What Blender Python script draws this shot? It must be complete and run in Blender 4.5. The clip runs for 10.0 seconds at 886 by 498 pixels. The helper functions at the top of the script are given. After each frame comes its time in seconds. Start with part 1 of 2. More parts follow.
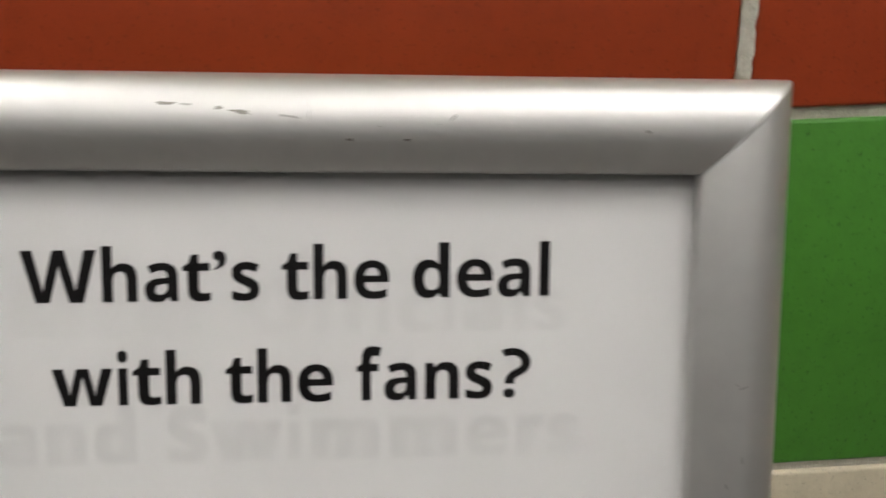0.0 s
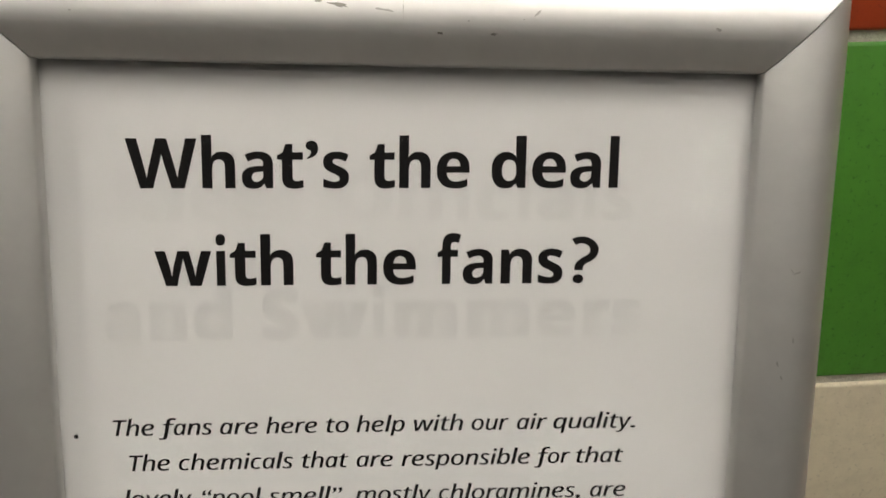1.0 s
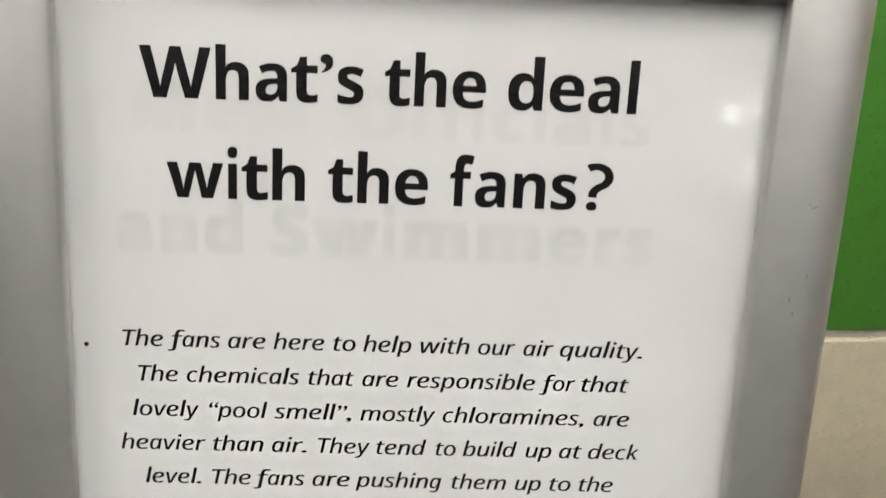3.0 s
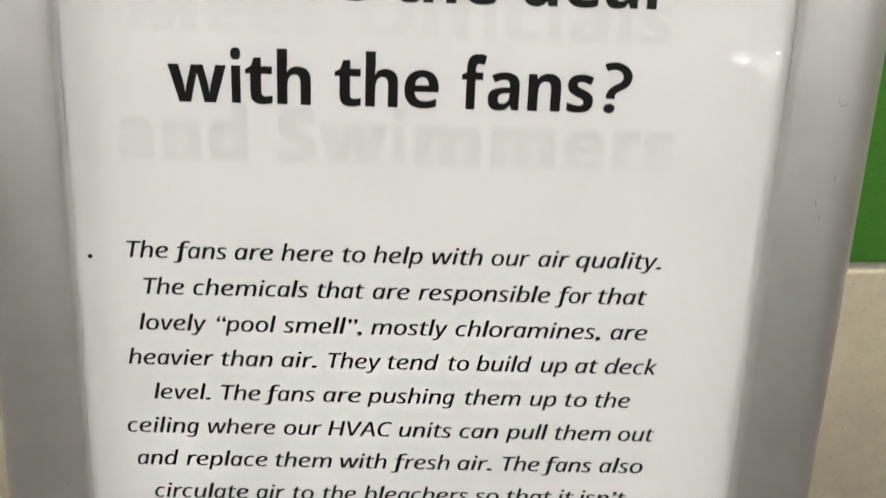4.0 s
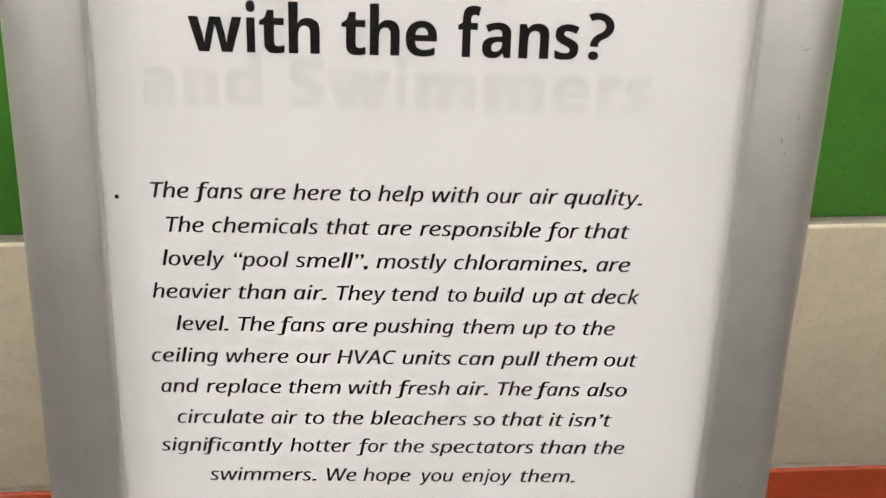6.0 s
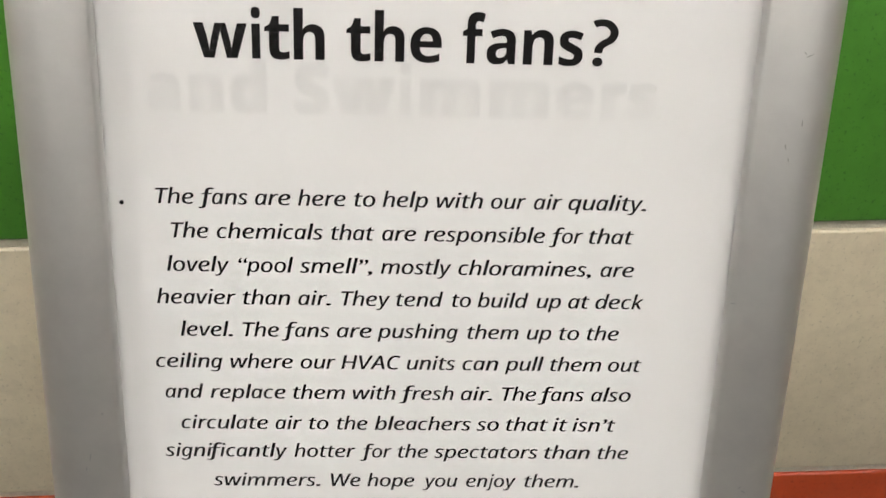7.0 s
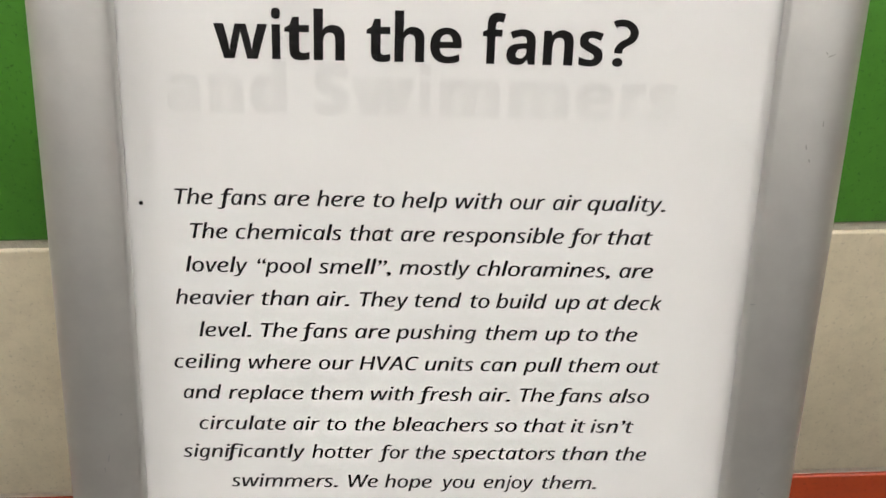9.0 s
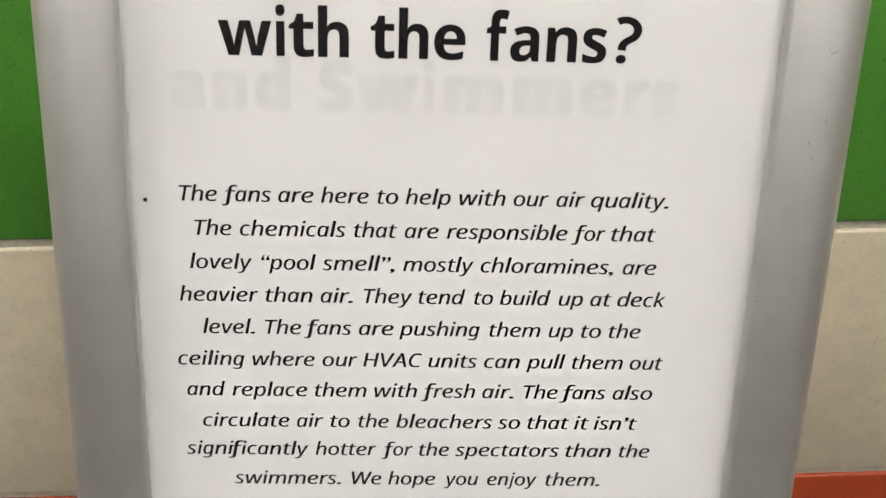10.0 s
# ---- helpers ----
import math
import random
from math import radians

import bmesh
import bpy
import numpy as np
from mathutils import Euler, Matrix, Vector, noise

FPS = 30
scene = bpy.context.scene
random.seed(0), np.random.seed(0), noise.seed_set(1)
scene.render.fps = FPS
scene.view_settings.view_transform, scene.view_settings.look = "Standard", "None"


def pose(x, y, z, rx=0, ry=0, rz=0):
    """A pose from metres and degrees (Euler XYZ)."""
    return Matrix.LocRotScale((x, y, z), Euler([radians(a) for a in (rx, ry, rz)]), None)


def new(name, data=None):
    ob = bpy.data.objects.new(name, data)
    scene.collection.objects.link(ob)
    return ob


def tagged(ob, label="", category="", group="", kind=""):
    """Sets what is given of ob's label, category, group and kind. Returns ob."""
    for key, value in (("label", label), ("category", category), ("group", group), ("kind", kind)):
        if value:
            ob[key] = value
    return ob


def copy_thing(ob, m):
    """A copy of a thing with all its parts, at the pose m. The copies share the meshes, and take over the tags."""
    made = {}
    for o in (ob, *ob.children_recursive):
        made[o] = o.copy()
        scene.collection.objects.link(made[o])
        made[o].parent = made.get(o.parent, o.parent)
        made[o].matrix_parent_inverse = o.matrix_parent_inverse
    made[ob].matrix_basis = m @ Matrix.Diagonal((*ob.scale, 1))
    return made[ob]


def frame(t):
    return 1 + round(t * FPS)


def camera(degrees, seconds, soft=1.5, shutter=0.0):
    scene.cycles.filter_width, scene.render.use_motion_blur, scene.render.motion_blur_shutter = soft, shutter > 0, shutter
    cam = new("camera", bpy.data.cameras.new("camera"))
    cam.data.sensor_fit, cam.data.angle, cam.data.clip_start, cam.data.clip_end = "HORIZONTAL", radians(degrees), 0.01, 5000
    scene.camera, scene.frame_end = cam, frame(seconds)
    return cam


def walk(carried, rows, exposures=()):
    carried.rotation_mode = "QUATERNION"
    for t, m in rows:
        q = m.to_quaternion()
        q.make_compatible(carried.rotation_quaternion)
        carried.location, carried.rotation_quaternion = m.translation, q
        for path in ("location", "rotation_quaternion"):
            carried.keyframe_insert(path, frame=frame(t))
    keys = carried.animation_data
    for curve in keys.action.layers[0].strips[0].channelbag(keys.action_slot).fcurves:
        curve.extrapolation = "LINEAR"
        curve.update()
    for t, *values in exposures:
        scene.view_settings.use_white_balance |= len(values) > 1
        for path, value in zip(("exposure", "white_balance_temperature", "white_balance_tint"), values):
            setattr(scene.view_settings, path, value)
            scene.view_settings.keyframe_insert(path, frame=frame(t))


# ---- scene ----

# The sign leans back and is turned a little against the wall behind it.
SIGN = pose(0, 0, 1.263, -12.86, 2.75, -0.37)

# ---- camera: seconds, place (m) and turn (degrees) as seen from the middle of the sign ----
cam = camera(60.0, 10.0, soft=1.5, shutter=0.5)
ROWS = [
    (0, 0.0294, -0.2069, 0.1302, 84.08, -0.40, -3.08),
    (0.1, 0.0177, -0.2073, 0.1301, 84.16, -1.32, -3.71),
    (0.2, 0.0070, -0.2115, 0.1273, 84.61, -1.88, -3.77),
    (0.3, 0.0046, -0.2120, 0.1266, 83.98, -1.90, -3.11),
    (0.5, -0.0005, -0.2137, 0.1209, 83.29, -2.57, -3.52),
    (0.8, 0.0023, -0.2192, 0.1194, 81.51, -2.29, -2.72),
    (1, 0.0041, -0.2227, 0.1117, 81.21, -0.94, -3.62),
    (1.5, 0.0072, -0.2264, 0.1145, 79.99, -2.07, -3.94),
    (2, 0.0008, -0.2263, 0.1129, 79.71, -2.73, -2.58),
    (2.2, 0.0012, -0.2273, 0.1127, 79.05, -3.22, -3.04),
    (3.3, 0.0064, -0.2205, 0.0950, 77.76, -2.54, -1.16),
    (3.5, 0.0057, -0.2184, 0.0932, 76.65, -2.38, -0.61),
    (4, 0.0062, -0.2199, 0.0807, 75.97, -2.28, -1.43),
    (4.5, 0.0035, -0.2245, 0.0756, 74.68, -1.71, -1.27),
    (5, 0.0038, -0.2433, 0.0676, 74.94, -1.91, -2.21),
    (5.5, 0.0042, -0.2434, 0.0682, 75.22, -1.91, -2.10),
    (7, 0.0017, -0.2435, 0.0701, 75.54, -1.93, -2.25),
    (7.5, 0.0005, -0.2436, 0.0698, 75.71, -1.92, -2.22),
    (8, -0.0025, -0.2432, 0.0698, 75.68, -1.95, -2.51),
    (8.5, -0.0024, -0.2433, 0.0698, 75.70, -1.87, -2.10),
    (9, -0.0034, -0.2431, 0.0695, 75.67, -1.88, -2.02),
    (9.5, -0.0046, -0.2433, 0.0690, 75.63, -1.85, -2.10),
    (10, -0.0048, -0.2439, 0.0678, 75.84, -1.89, -2.07),
]
walk(cam, [(t, SIGN @ pose(x, y, z, rx, ry, rz)) for t, x, y, z, rx, ry, rz in ROWS],
     exposures=[(0, -0.52, 6350, 10), (0.5, -0.82, 6650, 10), (1.0, -0.54, 6750, 9), (1.5, -0.32, 6650, 9), (2.2, -0.19, 6580, 9), (3.4, -0.1, 6330, 10),
                (4.0, -0.06, 6330, 10), (4.6, -0.04, 6470, 10), (10, -0.02, 6470, 10)])

# ---- light ----
LAMP, BULKHEAD = 79.0, 150.0          # glow of the ceiling panels and of the small wall lamps
world = bpy.data.worlds.new("hall_air")
scene.world = world
world.use_nodes = True
world.node_tree.nodes["Background"].inputs[0].default_value = (0.5, 0.5, 0.5, 1)
world.node_tree.nodes["Background"].inputs[1].default_value = 0.0


# ---- materials ----
def material(name, color, rough=0.5, metal=0.0):
    m = bpy.data.materials.new(name)
    m.use_nodes = True
    b = m.node_tree.nodes["Principled BSDF"]
    b.inputs["Base Color"].default_value = (*color, 1)
    b.inputs["Roughness"].default_value = rough
    b.inputs["Metallic"].default_value = metal
    return m, m.node_tree, b


def coords(nt, scale=(1, 1, 1)):
    tc = nt.nodes.new("ShaderNodeTexCoord")
    mp = nt.nodes.new("ShaderNodeMapping")
    mp.inputs["Scale"].default_value = scale
    nt.links.new(tc.outputs["Object"], mp.inputs["Vector"])
    return mp.outputs["Vector"]


def noise_tex(nt, vec, scale, detail=4, rough=0.5):
    n = nt.nodes.new("ShaderNodeTexNoise")
    n.inputs["Scale"].default_value = scale
    n.inputs["Detail"].default_value = detail
    n.inputs["Roughness"].default_value = rough
    nt.links.new(vec, n.inputs["Vector"])
    return n.outputs["Fac"]


def ramp(nt, fac, stops):
    r = nt.nodes.new("ShaderNodeValToRGB")
    e = r.color_ramp.elements
    while len(e) < len(stops):
        e.new(0.5)
    for el, (pos, c) in zip(e, stops):
        el.position, el.color = pos, (*c, 1)
    nt.links.new(fac, r.inputs["Fac"])
    return r.outputs["Color"]


def multiply(nt, a, b, fac=1.0):
    m = nt.nodes.new("ShaderNodeMix")
    m.data_type, m.blend_type = "RGBA", "MULTIPLY"
    m.inputs[0].default_value = fac
    nt.links.new(a, m.inputs[6])
    nt.links.new(b, m.inputs[7])
    return m.outputs[2]


def bump(nt, b, height, strength, distance):
    n = nt.nodes.new("ShaderNodeBump")
    n.inputs["Strength"].default_value = strength
    n.inputs["Distance"].default_value = distance
    nt.links.new(height, n.inputs["Height"])
    nt.links.new(n.outputs["Normal"], b.inputs["Normal"])


def tile_material(name, color, dark):
    """Satin glazed block: soft mottling, fine pits, a faintly uneven glaze."""
    m, nt, b = material(name, color, 0.42)
    v = coords(nt)
    info = nt.nodes.new("ShaderNodeObjectInfo")
    add = nt.nodes.new("ShaderNodeVectorMath")
    add.operation = "ADD"
    big = nt.nodes.new("ShaderNodeVectorMath")
    big.operation = "SCALE"
    comb = nt.nodes.new("ShaderNodeCombineXYZ")
    nt.links.new(info.outputs["Random"], comb.inputs[0])
    nt.links.new(info.outputs["Random"], comb.inputs[2])
    nt.links.new(comb.outputs[0], big.inputs[0])
    big.inputs["Scale"].default_value = 40
    nt.links.new(v, add.inputs[0])
    nt.links.new(big.outputs[0], add.inputs[1])
    v = add.outputs[0]
    soft = noise_tex(nt, v, 14, 5, 0.6)
    c1 = ramp(nt, soft, [(0.3, [k * 0.90 for k in color]), (0.7, [min(1, k * 1.07) for k in color])])
    smear = noise_tex(nt, v, 75, 6, 0.72)
    c1 = multiply(nt, c1, ramp(nt, smear, [(0.36, (0.90, 0.90, 0.90)), (0.55, (1, 1, 1))]))
    pit = noise_tex(nt, v, 420, 2, 0.6)
    spots = ramp(nt, pit, [(0.30, (dark, dark, dark)), (0.40, (1, 1, 1))])
    nt.links.new(multiply(nt, c1, spots), b.inputs["Base Color"])
    wav = noise_tex(nt, v, 160, 3, 0.55)
    bump(nt, b, wav, 0.4, 0.0006)
    r = nt.nodes.new("ShaderNodeMapRange")
    r.inputs[3].default_value, r.inputs[4].default_value = 0.34, 0.52
    nt.links.new(soft, r.inputs[0])
    nt.links.new(r.outputs[0], b.inputs["Roughness"])
    return m


ORANGE = tile_material("orange_glaze", (0.42, 0.055, 0.014), 0.72)
GREEN = tile_material("green_glaze", (0.075, 0.27, 0.03), 0.62)
BEIGE = tile_material("beige_glaze", (0.62, 0.55, 0.40), 0.8)

GROUT, nt, b = material("grout", (0.40, 0.37, 0.28), 0.9)
v = coords(nt)
nt.links.new(ramp(nt, noise_tex(nt, v, 220, 5, 0.7), [(0.3, (0.56, 0.53, 0.43)), (0.7, (0.74, 0.70, 0.59))]), b.inputs["Base Color"])
bump(nt, b, noise_tex(nt, v, 500, 3, 0.7), 0.8, 0.001)

# satin anodised aluminium, brushed along each rail
ALU, nt, b = material("satin_aluminium", (0.72, 0.71, 0.70), 0.45, 1.0)
v = coords(nt, (1, 260, 260))
grain = noise_tex(nt, v, 9, 3, 0.6)
cloud = noise_tex(nt, coords(nt), 60, 4, 0.6)
nt.links.new(ramp(nt, cloud, [(0.3, (0.76, 0.75, 0.725)), (0.7, (0.83, 0.82, 0.79))]), b.inputs["Base Color"])
r = nt.nodes.new("ShaderNodeMapRange")
r.inputs[3].default_value, r.inputs[4].default_value = 0.45, 0.55
nt.links.new(grain, r.inputs[0])
nt.links.new(r.outputs[0], b.inputs["Roughness"])
bump(nt, b, grain, 0.05, 0.0003)

PAPER, nt, b = material("white_paper", (0.80, 0.79, 0.77), 0.75)
v = coords(nt)
nt.links.new(ramp(nt, noise_tex(nt, v, 30, 4, 0.6), [(0.3, (0.775, 0.765, 0.75)), (0.7, (0.82, 0.81, 0.795))]), b.inputs["Base Color"])
bump(nt, b, noise_tex(nt, v, 900, 3, 0.6), 0.1, 0.0002)

INK, nt, b = material("black_toner", (0.006, 0.005, 0.005), 0.6)
b.inputs["Specular IOR Level"].default_value = 0.2


def show_through(name, grey):
    """Grey print on the sheet below, patchy where the paper lifts off it."""
    m, nt, b = material(name, (grey, grey * 0.988, grey * 0.968), 0.75)
    patch = ramp(nt, noise_tex(nt, coords(nt), 70, 4, 0.65), [(0.35, (grey, grey * 0.988, grey * 0.968)), (0.75, (0.775, 0.765, 0.75))])
    nt.links.new(patch, b.inputs["Base Color"])
    return m


GHOST = show_through("show_through_grey", 0.685)
GHOST_MID = show_through("show_through_mid", 0.725)
GHOST_FAINT = show_through("show_through_pale", 0.752)
SCUFF, nt, b = material("dark_scuff", (0.30, 0.29, 0.25), 0.7)
SCUFF_PALE, nt, b = material("pale_scuff", (0.46, 0.45, 0.42), 0.7)
SCUFF_DARK, nt, b = material("brown_scuff", (0.20, 0.185, 0.16), 0.7)
NICK, nt, b = material("worn_nick", (0.60, 0.60, 0.59), 0.6)
SPECK, nt, b = material("dull_speck", (0.52, 0.50, 0.47), 0.8)
BACKING, nt, b = material("grey_backing", (0.74, 0.73, 0.75), 0.55)
BLACK, nt, b = material("black_steel", (0.03, 0.03, 0.03), 0.45)

# clear cover foil: passes light, mirrors at a grazing gloss, a little crinkled
COVER = bpy.data.materials.new("clear_cover")
COVER.use_nodes = True
nt = COVER.node_tree
nt.nodes.clear()
out = nt.nodes.new("ShaderNodeOutputMaterial")
mix = nt.nodes.new("ShaderNodeMixShader")
tr = nt.nodes.new("ShaderNodeBsdfTransparent")
tr.inputs[0].default_value = (0.982, 0.982, 0.98, 1)
gl = nt.nodes.new("ShaderNodeBsdfGlossy")
gl.inputs["Roughness"].default_value = 0.008
fr = nt.nodes.new("ShaderNodeFresnel")
fr.inputs["IOR"].default_value = 1.32
bp = nt.nodes.new("ShaderNodeBump")
bp.inputs["Strength"].default_value = 1.0
bp.inputs["Distance"].default_value = 0.00005
nt.links.new(noise_tex(nt, coords(nt), 480, 1, 0.5), bp.inputs["Height"])
nt.links.new(bp.outputs[0], gl.inputs["Normal"])
nt.links.new(fr.outputs[0], mix.inputs[0])
nt.links.new(tr.outputs[0], mix.inputs[1])
nt.links.new(gl.outputs[0], mix.inputs[2])
nt.links.new(mix.outputs[0], out.inputs[0])

# side walls out of view, greyed to take light off the inner slopes
PAINT, nt, b = material("unseen_wall_grey", (0.25, 0.24, 0.22), 0.7)
nt.links.new(ramp(nt, noise_tex(nt, coords(nt), 1.5, 5, 0.6), [(0.3, (0.22, 0.21, 0.19)), (0.7, (0.28, 0.27, 0.25))]), b.inputs["Base Color"])
# unseen far wall, darkened so the rails' inner slopes mirror little light
UNSEEN_DARK, nt, b = material("unseen_wall_dark", (0.10, 0.10, 0.11), 0.7)
nt.links.new(ramp(nt, noise_tex(nt, coords(nt), 1.5, 5, 0.6), [(0.3, (0.04, 0.04, 0.045)), (0.7, (0.06, 0.06, 0.065))]), b.inputs["Base Color"])
CEIL, nt, b = material("ceiling_white", (0.6, 0.6, 0.58), 0.8)
# unseen floor; its dark colour dims what the rails reflect from below
FLOOR, nt, b = material("unseen_floor_dark", (0.30, 0.28, 0.25), 0.4)
nt.links.new(ramp(nt, noise_tex(nt, coords(nt), 3, 5, 0.6), [(0.3, (0.09, 0.085, 0.08)), (0.7, (0.14, 0.13, 0.12))]), b.inputs["Base Color"])

def glow(name, strength):
    m = bpy.data.materials.new(name)
    m.use_nodes = True
    nt = m.node_tree
    nt.nodes.clear()
    out = nt.nodes.new("ShaderNodeOutputMaterial")
    em = nt.nodes.new("ShaderNodeEmission")
    em.inputs[0].default_value = (1.0, 0.955, 0.91, 1)
    em.inputs[1].default_value = strength
    nt.links.new(em.outputs[0], out.inputs[0])
    return m


GLOW, GLOW_SMALL = glow("panel_glow", LAMP), glow("bulkhead_glow", BULKHEAD)


# ---- building helpers ----
def mesh_of(name, bm, mat, smooth=False):
    me = bpy.data.meshes.new(name)
    bm.to_mesh(me)
    bm.free()
    me.materials.append(mat)
    if smooth:
        for p in me.polygons:
            p.use_smooth = True
    return me


def part(name, bm, mat, parent=None, label="", m=None, smooth=False):
    ob = new(name, mesh_of(name, bm, mat, smooth))
    if m is not None:
        ob.matrix_basis = m
    ob.parent = parent
    return tagged(ob, label) if label else ob


def box(x0, x1, y0, y1, z0, z1, bevel=0.0, segs=1):
    bm = bmesh.new()
    bmesh.ops.create_cube(bm, size=1)
    for v in bm.verts:
        v.co = Vector(((x0 + x1) / 2 + v.co.x * (x1 - x0), (y0 + y1) / 2 + v.co.y * (y1 - y0), (z0 + z1) / 2 + v.co.z * (z1 - z0)))
    if bevel:
        bmesh.ops.bevel(bm, geom=bm.edges[:], offset=bevel, segments=segs, profile=0.5, affect="EDGES")
    return bm


def disc(r, h, n=48, bevel=0.0):
    bm = bmesh.new()
    bmesh.ops.create_cone(bm, cap_ends=True, segments=n, radius1=r, radius2=r, depth=h)
    bmesh.ops.translate(bm, verts=bm.verts, vec=(0, 0, h / 2))
    if bevel:
        rim = [e for e in bm.edges if abs(e.verts[0].co.z - e.verts[1].co.z) < 1e-6]
        bmesh.ops.bevel(bm, geom=rim, offset=bevel, segments=2, profile=0.5, affect="EDGES")
    return bm


# ---- the hall ----
WALL_Y = 0.1355
HALL_W, HALL_D, HALL_H = 9.75, 9.0, 3.5
floor = part("floor", box(-HALL_W / 2, HALL_W / 2, -HALL_D, WALL_Y + 0.3, -0.2, 0), FLOOR)
tagged(floor, "unseen dark grey-brown floor, dimming what the frame reflects", "floor", kind="structure")
ceiling = part("ceiling", box(-HALL_W / 2, HALL_W / 2, -HALL_D, WALL_Y + 0.3, HALL_H, HALL_H + 0.2), CEIL)
tagged(ceiling, "plain off-white hall ceiling", "ceiling", kind="structure")
for nm, bx in (("wall_south", (-HALL_W / 2, HALL_W / 2, -HALL_D - 0.2, -HALL_D, 0, HALL_H)),
               ("wall_east", (HALL_W / 2, HALL_W / 2 + 0.2, -HALL_D, WALL_Y + 0.3, 0, HALL_H)),
               ("wall_west", (-HALL_W / 2 - 0.2, -HALL_W / 2, -HALL_D, WALL_Y + 0.3, 0, HALL_H))):
    dark = nm == "wall_south"
    tagged(part(nm, box(*bx), UNSEEN_DARK if dark else PAINT), "unseen far hall wall, darkened to dim what the frame reflects" if dark else "unseen grey hall side wall, dimming what the frame reflects", "wall", kind="structure")
wall_north = part("wall_north", box(-HALL_W / 2, HALL_W / 2, WALL_Y + 0.0026, WALL_Y + 0.3, 0, HALL_H), GROUT)
tagged(wall_north, "wall of orange, green and beige glazed blocks", "wall", kind="structure")


def ceiling_light(x, y, side):
    e = new("ceiling_light")
    e.matrix_basis = pose(x, y, HALL_H - 0.09)
    tagged(e, "unseen flat square white ceiling light with a glowing diffuser", "lamp", "ceiling lights of the hall")
    half = side / 2
    part("housing", box(-half - 0.02, half + 0.02, -half - 0.02, half + 0.02, 0.012, 0.09, 0.004), CEIL, e)
    part("diffuser", box(-half, half, -half, half, 0, 0.011), GLOW, e)
    return e


# all unseen; the last three are added to brighten rails and left wall
for x, y, side in ((0.95, -1.21, 0.34), (-0.10, -1.95, 0.31), (-1.20, -3.60, 0.31), (2.60, -3.40, 0.31), (-1.60, -0.62, 0.40), (-3.20, -0.62, 0.40), (2.60, -0.62, 0.40)):
    ceiling_light(x, y, side)


def wall_light(x, z):
    """A round bulkhead lamp on the far wall."""
    e = new("wall_light")
    e.matrix_basis = pose(x, -HALL_D, z, -90)
    tagged(e, "round glowing bulkhead lamp on the far wall", "lamp", "wall lamps of the hall")
    part("housing", disc(0.10, 0.05, 32, 0.008), CEIL, e)
    part("diffuser", disc(0.055, 0.04, 32, 0.012), GLOW_SMALL, e, m=pose(0, 0, 0.051))
    return e


lamp = wall_light(4.34, 2.36)
copy_thing(lamp, pose(4.42, -HALL_D, 3.12, -90))

# ---- the sign stand ----
LIP_L, LIP_R, LIP_T, LIP_B = -0.0930, 0.1090, 0.1292, -0.1350
RAIL, TOP = 0.0242, 1.05          # width of the rails; the upper one sits a little higher
OUT_L, OUT_R, OUT_T, OUT_B = LIP_L - RAIL, LIP_R + RAIL, LIP_T + RAIL, LIP_B - RAIL
BASE = (0.008, 0.02)

stand = new("sign_stand")
stand.matrix_basis = pose(BASE[0], BASE[1], 0)
tagged(stand, "floor-standing sign holder with a satin aluminium snap frame, leaning back", "sign stand")
HERE = stand.matrix_basis.inverted() @ SIGN

# across the rail from the lip outwards, and forward of the sheet
PROFILE = [(0.0060, -0.0013), (0.0003, -0.0013), (0.0, -0.0014), (0.0, -0.0054), (0.0006, -0.0063), (0.0025, -0.0076), (0.0050, -0.0091), (0.0075, -0.0102),
           (0.0100, -0.0109), (0.0125, -0.0111), (0.0150, -0.0109), (0.0175, -0.0103), (0.0200, -0.0093), (0.0220, -0.0080), (0.0234, -0.0064),
           (0.0241, -0.0044), (0.0242, 0.0060), (0.0235, 0.0070), (0.0060, 0.0070)]


def rail(side):
    """One mitred length of the frame."""
    bm = bmesh.new()
    ends = []
    gap = 0.0002
    for s in (-1, 1):
        ring = []
        for u, y in PROFILE:
            if side in "TB":
                x = (OUT_L + RAIL - u + gap) if s < 0 else (OUT_R - RAIL + u - gap)
                z = LIP_T + u * TOP if side == "T" else LIP_B - u
            else:
                z = (LIP_B - u + gap) if s < 0 else (LIP_T + u * TOP - gap)
                x = LIP_L - u if side == "L" else LIP_R + u
            ring.append(bm.verts.new((x, y, z)))
        ends.append(ring)
    n = len(PROFILE)
    for i in range(n):
        j = (i + 1) % n
        bm.faces.new((ends[0][i], ends[0][j], ends[1][j], ends[1][i]))
    bm.faces.new(ends[0])
    bm.faces.new(ends[1])
    bmesh.ops.recalc_face_normals(bm, faces=bm.faces)
    return bm


for side in "TBLR":
    ob = part("frame_rail", rail(side), ALU, stand, "satin aluminium snap rail with rounded face", HERE, smooth=True)
    ob.data.set_sharp_from_angle(angle=radians(40))

part("back_panel", box(OUT_L + 0.003, OUT_R - 0.003, 0.0012, 0.0062, OUT_B + 0.003, OUT_T - 0.003), BACKING, stand, "grey backing board", HERE)


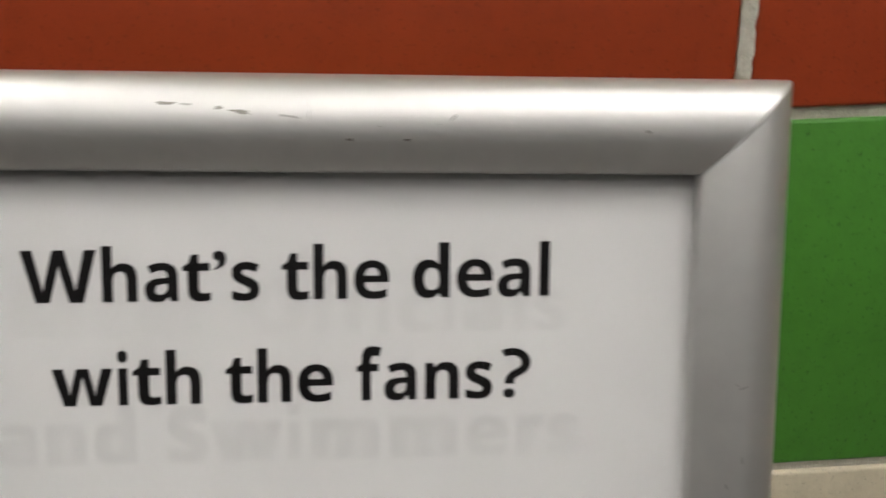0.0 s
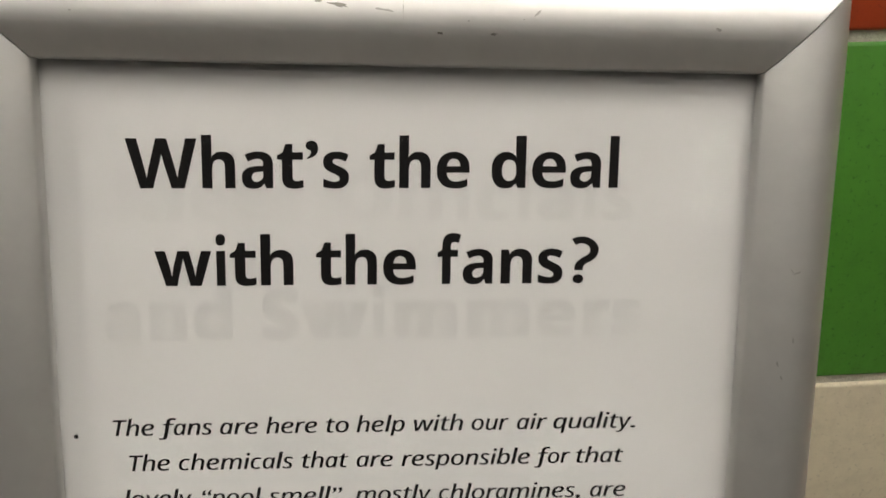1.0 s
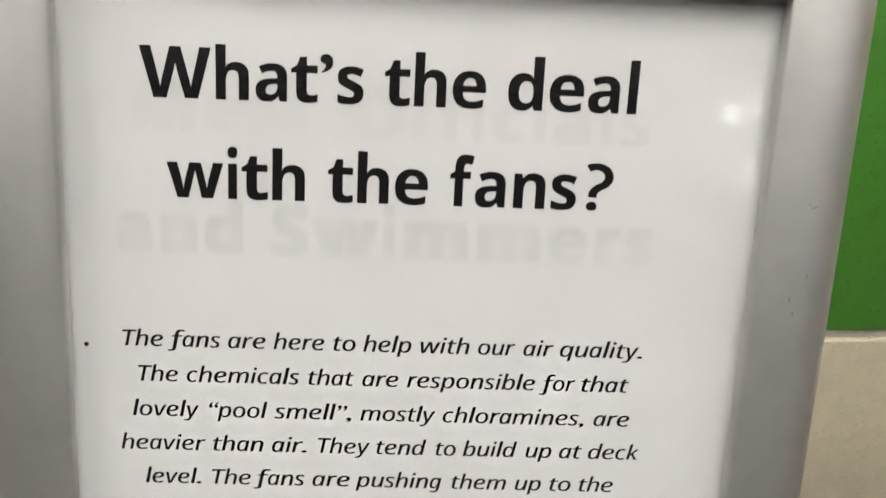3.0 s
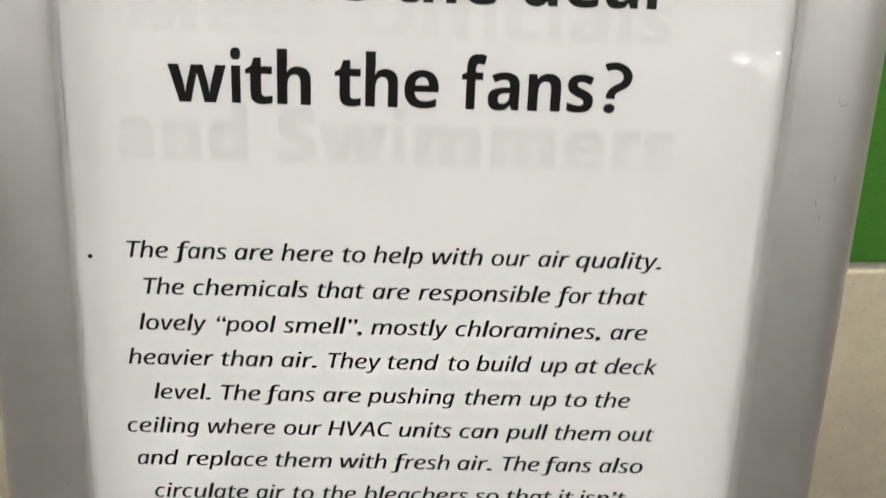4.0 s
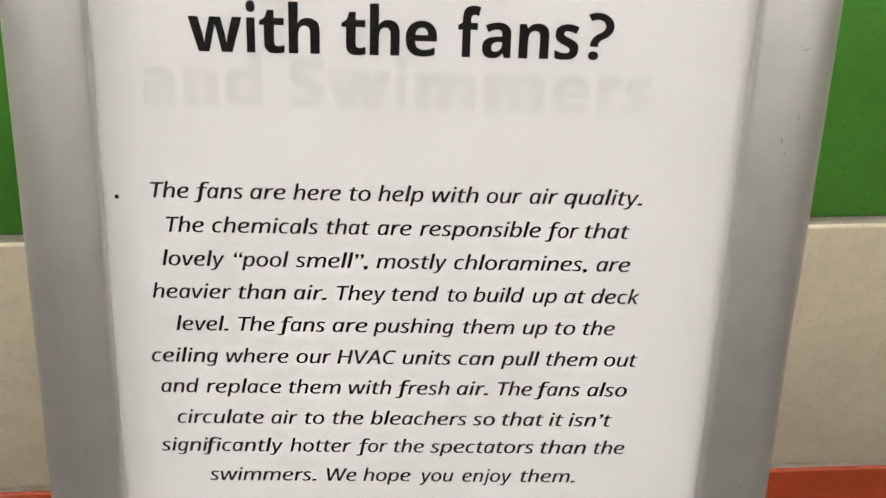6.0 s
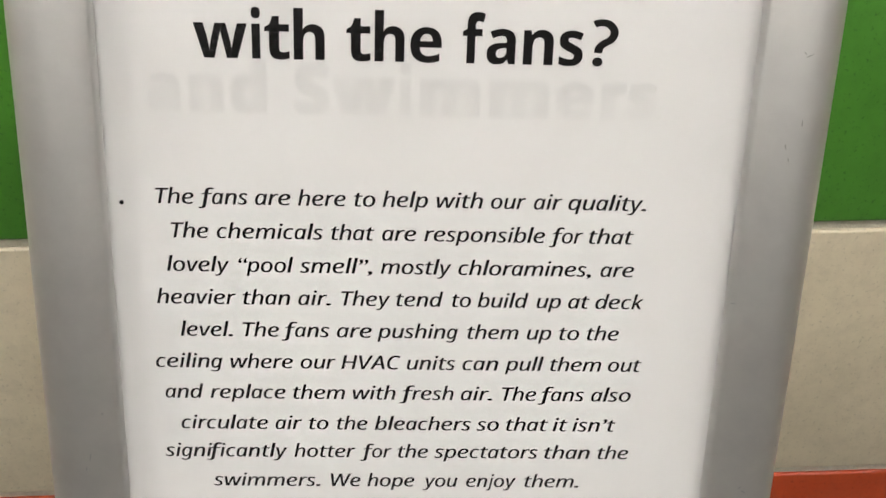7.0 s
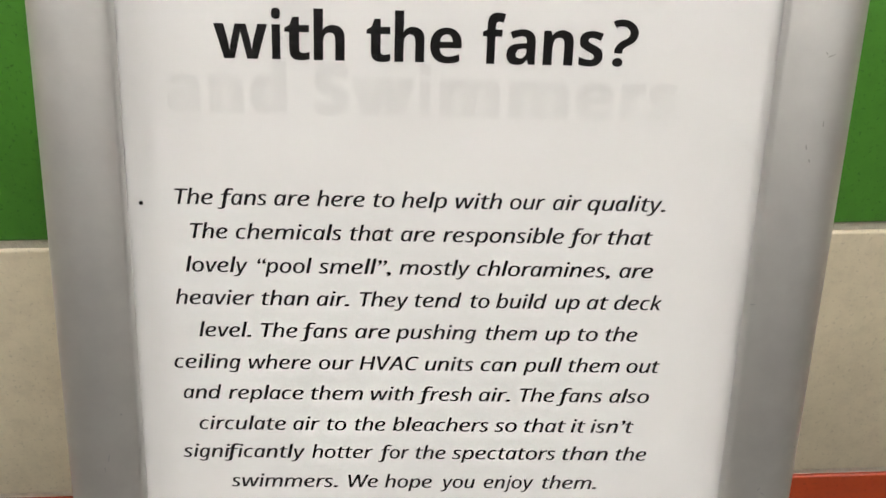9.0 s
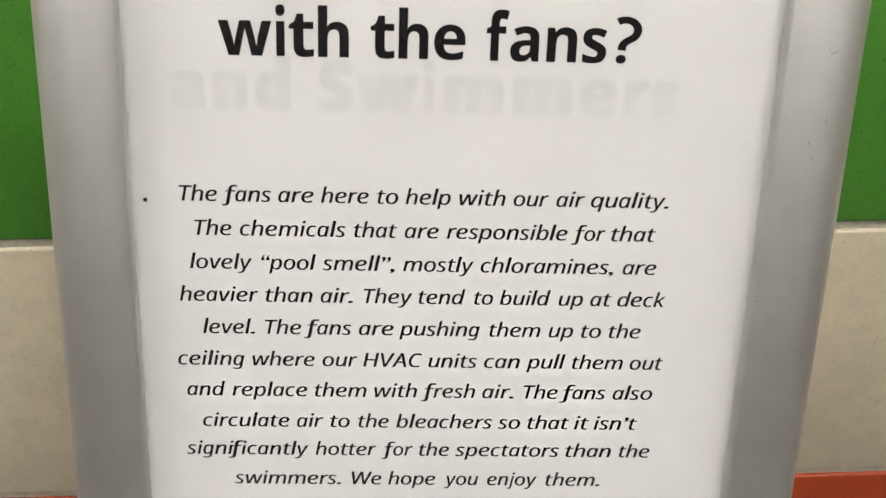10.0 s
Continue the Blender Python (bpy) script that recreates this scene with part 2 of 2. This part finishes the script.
def cover_sheet():
    """Thin clear foil, bulging forward a little towards its upper corner."""
    x0, x1, z0, z1, n = LIP_L - 0.006, LIP_R + 0.006, LIP_B - 0.006, LIP_T + 0.006, 64

    def smooth(a, b, t):
        t = min(1.0, max(0.0, (t - a) / (b - a)))
        return t * t * (3 - 2 * t)

    def face(x, z):
        fall = 1.0 if x < 0.058 else max(0.0, 1 - (x - 0.058) / 0.048)
        return -0.0009 - 0.0011 * smooth(-0.03, 0.058, x) * fall * smooth(0.068, 0.088, z)

    bm = bmesh.new()
    grids = []
    for back in (0.0, 0.0001):
        grids.append([[bm.verts.new((x0 + (x1 - x0) * i / n, face(x0 + (x1 - x0) * i / n, z0 + (z1 - z0) * j / n) + back, z0 + (z1 - z0) * j / n))
                       for i in range(n + 1)] for j in range(n + 1)])
    front, rear = grids
    for j in range(n):
        for i in range(n):
            bm.faces.new((front[j][i], front[j][i + 1], front[j + 1][i + 1], front[j + 1][i]))
            bm.faces.new((rear[j][i], rear[j + 1][i], rear[j + 1][i + 1], rear[j][i + 1]))
    for i in range(n):
        bm.faces.new((front[0][i], rear[0][i], rear[0][i + 1], front[0][i + 1]))
        bm.faces.new((front[n][i], front[n][i + 1], rear[n][i + 1], rear[n][i]))
        bm.faces.new((front[i][0], front[i + 1][0], rear[i + 1][0], rear[i][0]))
        bm.faces.new((front[i][n], rear[i][n], rear[i + 1][n], front[i + 1][n]))
    return bm


cover = part("cover_sheet", cover_sheet(), COVER, stand, "clear glossy plastic cover", HERE, smooth=True)
cover.data.set_sharp_from_angle(angle=radians(40))
cover.visible_shadow = False



def blob(x, z, long, wide, turn, surface, lift=0.00004):
    """A small ragged patch lying on the given surface; millimetres and degrees."""
    bm = bmesh.new()
    rng = random.Random(round(x * 10) * 1000 + round(z * 10))
    n, c, sn = 14, math.cos(radians(turn)), math.sin(radians(turn))
    rim = []
    for i in range(n):
        a = 2 * math.pi * i / n
        k = rng.uniform(0.45, 1.0)
        u, w = long / 2 * math.cos(a) * k, wide / 2 * math.sin(a) * k
        px, pz = (x + u * c - w * sn) / 1000, (z + u * sn + w * c) / 1000
        rim.append(bm.verts.new((px, surface(px, pz) - lift, pz)))
    mid = bm.verts.new((x / 1000, surface(x / 1000, z / 1000) - lift, z / 1000))
    for i in range(n):
        bm.faces.new((rim[i], rim[(i + 1) % n], mid))
    return bm


def rail_face(x, z):
    """How far forward the rails' face lies at a place of the frame."""
    u = max(LIP_L - x, x - LIP_R, (z - LIP_T) / TOP, LIP_B - z)
    face = PROFILE[3:-3]
    return float(np.interp(u, [p[0] for p in face], [p[1] for p in face]))


SCUFFS = [(-29, 146.1, 7, 1.0, -2), (-24, 145.9, 4, 0.7, -4), (-16, 145.0, 2.4, 1.3, 10), (-10.6, 144.1, 7, 1.3, -9), (1.6, 143.1, 8, 0.8, -8),
          (6.4, 144.2, 0.25, 9, 0), (16.3, 137.5, 2.2, 0.9, 0), (30.9, 137.5, 2.4, 0.9, 10), (42.6, 143.2, 3.2, 0.8, 40)]
for x, z, long, wide, turn in SCUFFS:
    part("scuff_mark", blob(x, z, long, wide, turn, rail_face), SCUFF_DARK if z < 140 else SCUFF_PALE if wide < 1 else SCUFF, stand, "grey-brown scuff", HERE)
SCRATCHES = [(120.8, 72.4, 3.0, 0.5, 25), (119.4, 73.2, 1.6, 0.4, -50), (121.5, 52.4, 0.5, 2.2, 5), (117.6, 45.0, 0.5, 2.4, 12), (118.9, 41.0, 0.4, 1.8, 18),
             (23.9, 140.8, 0.7, 0.5, 0), (38.9, 141.5, 0.6, 0.5, 0), (92.8, 140.1, 2.4, 1.2, 0), (-80, 141, 1.0, 0.5, 0), (130.3, -58, 0.7, 0.7, 0),
             (-118.2, -19.4, 0.5, 0.5, 0)]
for x, z, long, wide, turn in SCRATCHES:
    part("scratch", blob(x, z, long, wide, turn, rail_face), SCUFF_PALE, stand, "fine grey scratch", HERE)
for x, z, long, wide, turn in [(120, -74.5, 3.0, 0.6, -30), (118.6, -73.0, 2.2, 0.5, 60), (109.6, -7.5, 2.0, 0.5, 20), (-97.2, -49.1, 0.8, 0.8, 0), (-101.5, -64, 0.5, 3.0, -8), (-102.9, -68, 0.6, 2.0, 0)]:
    part("bright_nick", blob(x, z, long, wide, turn, rail_face), NICK, stand, "bright worn nick", HERE)
for x, z, long, wide, turn in [(10.6, 46.7, 0.5, 1.8, -8), (50.0, 59.0, 0.8, 1.6, -30), (-44.0, 46.6, 1.0, 0.5, 0), (26.2, 59.7, 0.5, 0.7, 0), (21.5, 39.2, 0.6, 1.2, 10), (66.6, -61.0, 0.7, 0.6, 0)]:
    part("speck", blob(x, z, long, wide, turn, lambda px, pz: -0.00091), SPECK, stand, "dull speck on the cover", HERE)

# support below, reaching the floor
part("base_plate", disc(0.10, 0.012, bevel=0.003), BLACK, stand)
part("post", disc(0.016, 1.22, 32), ALU, stand, m=pose(0, 0, 0.012))
part("bracket", box(-0.03, 0.03, 0.0071, 0.034, -0.06, 0.02, 0.003), BLACK, stand, m=HERE)

# ---- the printed sheet ----
PAGE_L, PAGE_R, PAGE_T, PAGE_B = -0.0999, 0.1160, 0.1365, -0.1429
sheet = part("printed_sheet", box(PAGE_L, PAGE_R, 0.0, 0.0001, PAGE_B, PAGE_T), PAPER)
sheet.matrix_basis = SIGN
tagged(sheet, "white printed notice about fans, black text, in the snap frame", "notice")


# Letter widths of a humanist sans in thousandths of its em; the built-in letters are fitted into them.
WIDE = dict(a=479, b=525, c=423, d=525, e=498, f=305, g=471, h=525, i=230, j=239, k=455, l=230, m=799, n=525, o=527, p=525, q=525,
            r=349, s=391, t=335, u=525, v=452, w=715, x=433, y=453, z=395, T=487, W=890, H=623, V=567, A=579, C=533, S=459, M=855, O=662)
OTHER = {"’": 221, "“": 401, "”": 401, ".": 252, ",": 250, "?": 463}
BARE = {"stem": (56, 52), "round": (30, 30), "open": (0, 0)}
GLYPHS = {}
SLANT = 0.2126                  # lean of the italic alphabet, taken off before the letters are fitted


def bearings(c, style):
    """Space left and right of a letter, by the kind of its sides."""
    left = "stem" if c in "bhiklmnpruHM" else "open" if c in "tfvwyjTWVA" else "round"
    right = "stem" if c in "adghilmnqujHM" else "open" if c in "tfvwykrTWVA" else "round"
    if c == "f" and style == "italic":
        return -130, -40
    return BARE[left][0], BARE[right][1]


def glyph(c, weight, style):
    """Flat outline of one letter at size 1, from the bold or italic sans alphabets that the built-in font falls back on: vertices and faces."""
    if (c, weight, style) not in GLYPHS:
        face = c
        if c.isascii() and c.isalpha():
            face = chr({"bold": 0x1D5D4, "italic": 0x1D608}[style] + (ord(c) - 65 if c.isupper() else ord(c) - 97 + 26))
        cu = bpy.data.curves.new("letter", "FONT")
        cu.body, cu.size, cu.offset, cu.resolution_u = face, 1.0, weight, 4
        ob = bpy.data.objects.new("letter", cu)
        scene.collection.objects.link(ob)
        me = bpy.data.meshes.new_from_object(ob.evaluated_get(bpy.context.evaluated_depsgraph_get()))
        bpy.data.objects.remove(ob)
        co = np.array([(v.co.x, v.co.y) for v in me.vertices])
        if style == "italic" and face != c:
            co[:, 0] -= SLANT * co[:, 1]
        GLYPHS[c, weight, style] = co, [list(p.vertices) for p in me.polygons]
    return GLYPHS[c, weight, style]


def question_mark():
    """Upright question mark in ems: a hooked stroke and a round dot."""
    half = 0.047
    turns = [math.radians(126 - 176 * i / 14) for i in range(15)]
    line = [(0.140 + 0.150 * math.cos(a), 0.455 + 0.140 * math.sin(a)) for a in turns]
    line += [(0.170, 0.308), (0.135, 0.272), (0.118, 0.235), (0.115, 0.180)]
    co, fs = [], []
    for i, (x, y) in enumerate(line):
        p, q = line[max(i - 1, 0)], line[min(i + 1, len(line) - 1)]
        d = math.hypot(q[0] - p[0], q[1] - p[1])
        nx, ny = -(q[1] - p[1]) / d * half, (q[0] - p[0]) / d * half
        co += [(x + nx, y + ny), (x - nx, y - ny)]
        if i:
            fs.append([2 * i - 2, 2 * i - 1, 2 * i + 1, 2 * i])
    n = len(co)
    co += [(0.113 + 0.060 * math.cos(math.tau * i / 18), 0.058 + 0.062 * math.sin(math.tau * i / 18)) for i in range(18)]
    fs.append(list(range(n, n + 18)))
    return np.array(co), fs


def print_line(name, words, base, em, weight, heavy, shear, mat, proud=0.00006, style="bold"):
    """Words (text, from mm, to mm) along a baseline (mm), em in mm; heavy: extra width of the stems in thousandths of the em."""
    rise = {c: glyph(c, weight, style)[0][:, 1].max() for c in "xhHt"}
    drop = glyph("p", weight, style)[0][:, 1].min()
    verts, faces = [], []
    lean = 0.0075 + 0.00006 * base      # the sheet sits a little crooked in the frame
    for text, x0, x1 in words:
        at, letters = 0.0, []
        for c in text:
            w = WIDE.get(c) or OTHER[c]
            co, fs = question_mark() if c == "?" else glyph(c, weight, style)
            lo, hi = co[:, 0].min(), co[:, 0].max()
            l, r = bearings(c, style)
            x = at + l + heavy + (co[:, 0] - lo) / (hi - lo) * (w - l - r - 2 * heavy)
            # heights: drop of p, baseline, x-height, and the letter's own top
            tall = 0.644 if c.isupper() or c in "?" else 0.575 if c == "t" else 0.69
            own = rise["H"] if c.isupper() or c in "?" else rise["t"] if c == "t" else rise["h"]
            y = np.interp(co[:, 1], [drop, 0.0, rise["x"], own], [-0.18, 0.0, 0.468, tall])
            y = np.where(co[:, 1] > own, tall + (co[:, 1] - own), y)
            y = np.where(co[:, 1] < drop, -0.18 + (co[:, 1] - drop), y)
            y = co[:, 1] if c == "?" else y
            letters.append((x / 1000 + shear * y, y, fs))
            at += w
        side = heavy / 1000
        left = min(x.min() for x, y, fs in letters) - side + (0.08 if shear and text[0] == "f" else 0)
        right = max(x.max() for x, y, fs in letters) + side
        k = (x1 - x0) / (right - left)
        for x, y, fs in letters:
            for i, step in enumerate((-side, 0.0, side) if heavy else (0.0,)):
                n = len(verts)
                verts += [((x0 + (px + step - left) * k) / 1000, -proud - i * 0.000002, (base + py * em + lean * (x0 + (px - left) * k)) / 1000) for px, py in zip(x, y)]
                faces += [[n + j for j in f] for f in fs]
    me = bpy.data.meshes.new(name)
    me.from_pydata(verts, [], faces)
    me.materials.append(mat)
    ob = new(name, me)
    ob.parent = sheet
    return ob


TITLE = dict(em=21.9, weight=0.0, heavy=3, shear=0.0, mat=INK)
tagged(print_line("title_line", [("What’s", -71.3, -8.7), ("the", -2.8, 26.1), ("deal", 32.5, 70.0)], 94.9, **TITLE), "bold black heading")
tagged(print_line("title_line", [("with", -64.4, -24.9), ("the", -18.3, 10.8), ("fans", 17.2, 54.6), ("?", 57.1, 65.3)], 66.5, **TITLE), "bold black heading")
BODY = dict(em=7.75, weight=0.0, heavy=11, shear=0.19, mat=INK, style="italic")
print_line("text_line", [("The", -78.6, -66.6), ("fans", -64.6, -49.6), ("are", -47.3, -36.0), ("here", -33.7, -18.4), ("to", -15.8, -8.9), ("help", -6.6, 8.0), ("with", 10.7, 25.8), ("our", 28.4, 39.8), ("air", 42.4, 51.7), ("quality.", 53.7, 79.5)], 20.9, **BODY)
print_line("text_line", [("The", -74.3, -62.4), ("chemicals", -59.8, -25.8), ("that", -23.2, -9.1), ("are", -6.6, 4.5), ("responsible", 7.1, 46.8), ("for", 48.9, 59.3), ("that", 61.2, 76.2)], 9.7, **BODY)
print_line("text_line", [("lovely", -76.3, -56.2), ("“pool", -53.2, -35.4), ("smell”,", -33.2, -9.6), ("mostly", -6.9, 16.4), ("chloramines,", 18.7, 63.1), ("are", 66.2, 77.5)], -1.6, **BODY)
print_line("text_line", [("heavier", -80.1, -54.4), ("than", -52.2, -36.6), ("air.", -34.0, -23.2), ("They", -19.8, -3.6), ("tend", -1.7, 14.0), ("to", 16.9, 23.4), ("build", 25.6, 42.6), ("up", 45.5, 53.7), ("at", 56.2, 63.4), ("deck", 65.4, 81.7)], -12.8, **BODY)
print_line("text_line", [("level.", -73.0, -55.8), ("The", -52.5, -40.5), ("fans", -39.0, -23.8), ("are", -21.3, -9.6), ("pushing", -7.7, 19.4), ("them", 22.5, 40.0), ("up", 42.9, 51.2), ("to", 53.8, 60.8), ("the", 63.3, 74.4)], -24.1, **BODY)
print_line("text_line", [("ceiling", -81.7, -59.6), ("where", -57.0, -36.1), ("our", -33.5, -21.7), ("HVAC", -19.8, 0.2), ("units", 2.4, 18.9), ("can", 21.4, 33.7), ("pull", 36.1, 49.3), ("them", 51.5, 69.3), ("out", 71.7, 83.2)], -35.5, **BODY)
print_line("text_line", [("and", -79.2, -66.4), ("replace", -64.1, -38.7), ("them", -36.3, -18.5), ("with", -15.9, -1.2), ("fresh", 0.8, 18.8), ("air.", 21.3, 32.3), ("The", 35.5, 47.5), ("fans", 48.9, 64.2), ("also", 66.8, 80.7)], -46.7, **BODY)
print_line("text_line", [("circulate", -74.4, -44.9), ("air", -42.4, -33.3), ("to", -31.0, -24.2), ("the", -21.4, -10.7), ("bleachers", -8.2, 25.2), ("so", 27.4, 35.1), ("that", 37.5, 52.3), ("it", 54.1, 59.3), ("isn’t", 61.1, 76.3)], -58.2, **BODY)
print_line("text_line", [("significantly", -80.3, -38.5), ("hotter", -36.1, -14.9), ("for", -12.5, -2.2), ("the", -0.1, 10.6), ("spectators", 12.9, 49.4), ("than", 51.7, 68.1), ("the", 70.8, 81.9)], -68.9, **BODY)
print_line("text_line", [("swimmers.", -64.2, -27.1), ("We", -23.5, -13.0), ("hope", -10.6, 6.1), ("you", 9.2, 21.4), ("enjoy", 24.5, 42.3), ("them.", 45.3, 65.1)], -80.3, **BODY)
dot = disc(0.0007, 0.00005, 12)
part("ink_dot", dot, INK, sheet, m=pose(-0.0893, -0.00002, 0.0202, 90))
# print of the sheet underneath showing faintly through
FAINT = dict(em=22.5, weight=0.0, shear=0.0)
tagged(print_line("show_through_line", [("Meet", -74, -22), ("Officials", -13, 75)], 85.5, mat=GHOST_FAINT, heavy=34, proud=0.00003, **FAINT), "faint grey print showing through")
for mat, heavy, lift, proud in ((GHOST_FAINT, 62, -0.9, 0.00001), (GHOST_FAINT, 50, 0.9, 0.00002), (GHOST_MID, 36, 0.0, 0.00003), (GHOST, 14, 0.0, 0.000042)):
    tagged(print_line("show_through_line", [("and", -79.3, -42.7), ("Swimmers", -34.3, 79.3)], 50.5 + lift, mat=mat, heavy=heavy, proud=proud, **FAINT), "faint grey print showing through")

# ---- glazed blocks of the wall ----
COURSE, LONG, JOINT = 0.1722, 0.460, 0.0050
TILE_H, TILE_W = COURSE - JOINT, LONG - JOINT - 0.0006


def tile_mesh(name, mat):
    return mesh_of(name, box(-TILE_W / 2, TILE_W / 2, 0, 0.012, -TILE_H / 2, TILE_H / 2, 0.0018, 3), mat, True)


tiles = [tile_mesh("tile", m) for m in (ORANGE, GREEN, BEIGE)]
for me in tiles:
    me.set_sharp_from_angle(angle=radians(50))
edge = 1.3827            # lower edge of the orange course at the sign's top
for row in range(-8, 9):
    z = edge - row * COURSE + TILE_H / 2
    shift = 0.0 if row % 2 == 0 else LONG / 2
    for i in range(-4, 5):
        x = 0.1744 + LONG / 2 + shift + i * LONG
        ob = new("tile", tiles[row % 3])
        ob.matrix_basis = pose(x, WALL_Y, z)
        ob.parent = wall_north


def grout_smear(seed):
    """Mortar of an upright joint, spread raggedly over the blocks' edges."""
    bm = bmesh.new()
    rng = random.Random(seed)
    n = 60
    left, right = [], []
    for i in range(n + 1):
        z = -TILE_H / 2 + TILE_H * i / n
        left.append(bm.verts.new((-0.0024 - rng.uniform(0, 0.0007), -0.0003, z)))
        right.append(bm.verts.new((0.0028 + rng.uniform(0, 0.0011), -0.0003, z)))
    mid = [bm.verts.new((rng.uniform(-0.0004, 0.0004), 0.0004 + rng.uniform(0, 0.0004), -TILE_H / 2 + TILE_H * i / n)) for i in range(n + 1)]
    for i in range(n):
        bm.faces.new((left[i], mid[i], mid[i + 1], left[i + 1]))
        bm.faces.new((mid[i], right[i], right[i + 1], mid[i + 1]))
    return mesh_of("grout_line", bm, GROUT)


smears = [grout_smear(k) for k in range(3)]
for row in range(-8, 9):
    z = edge - row * COURSE + TILE_H / 2
    shift = 0.0 if row % 2 == 0 else LONG / 2
    for i in range(-3, 5):
        ob = new("grout_line", smears[(row + i) % 3])
        ob.matrix_basis = pose(0.1744 + shift + i * LONG, WALL_Y, z)
        ob.parent = wall_north


# the rest of the block wall, out of reach
def far_blocks():
    verts, faces, looks = [], [], []
    x_end = HALL_W / 2 - 0.01
    for row in range(-19, 9):
        z0 = edge - row * COURSE
        z1 = min(z0 + TILE_H, HALL_H - 0.01)
        shift = 0.0 if row % 2 == 0 else LONG / 2
        for i in range(-16, 16):
            if row >= -8 and -4 <= i < 5:
                continue
            x = 0.1744 + LONG / 2 + shift + i * LONG
            x0, x1 = max(-x_end, x - TILE_W / 2), min(x_end, x + TILE_W / 2)
            if x1 - x0 < 0.02 or z1 - z0 < 0.02:
                continue
            n = len(verts)
            verts += [(x0, WALL_Y + 0.012, z0), (x1, WALL_Y + 0.012, z0), (x1, WALL_Y + 0.012, z1), (x0, WALL_Y + 0.012, z1),
                      (x0 + 0.0016, WALL_Y, z0 + 0.0016), (x1 - 0.0016, WALL_Y, z0 + 0.0016), (x1 - 0.0016, WALL_Y, z1 - 0.0016), (x0 + 0.0016, WALL_Y, z1 - 0.0016)]
            faces += [(n + 4, n + 5, n + 6, n + 7), (n, n + 1, n + 5, n + 4), (n + 1, n + 2, n + 6, n + 5), (n + 2, n + 3, n + 7, n + 6), (n + 3, n, n + 4, n + 7)]
            looks += [row % 3] * 5
    me = bpy.data.meshes.new("far_tiles")
    me.from_pydata(verts, [], faces)
    for m in (ORANGE, GREEN, BEIGE):
        me.materials.append(m)
    me.polygons.foreach_set("material_index", looks)
    ob = new("far_tiles", me)
    ob.parent = wall_north
    return tagged(ob, kind="stuff")


far_blocks()
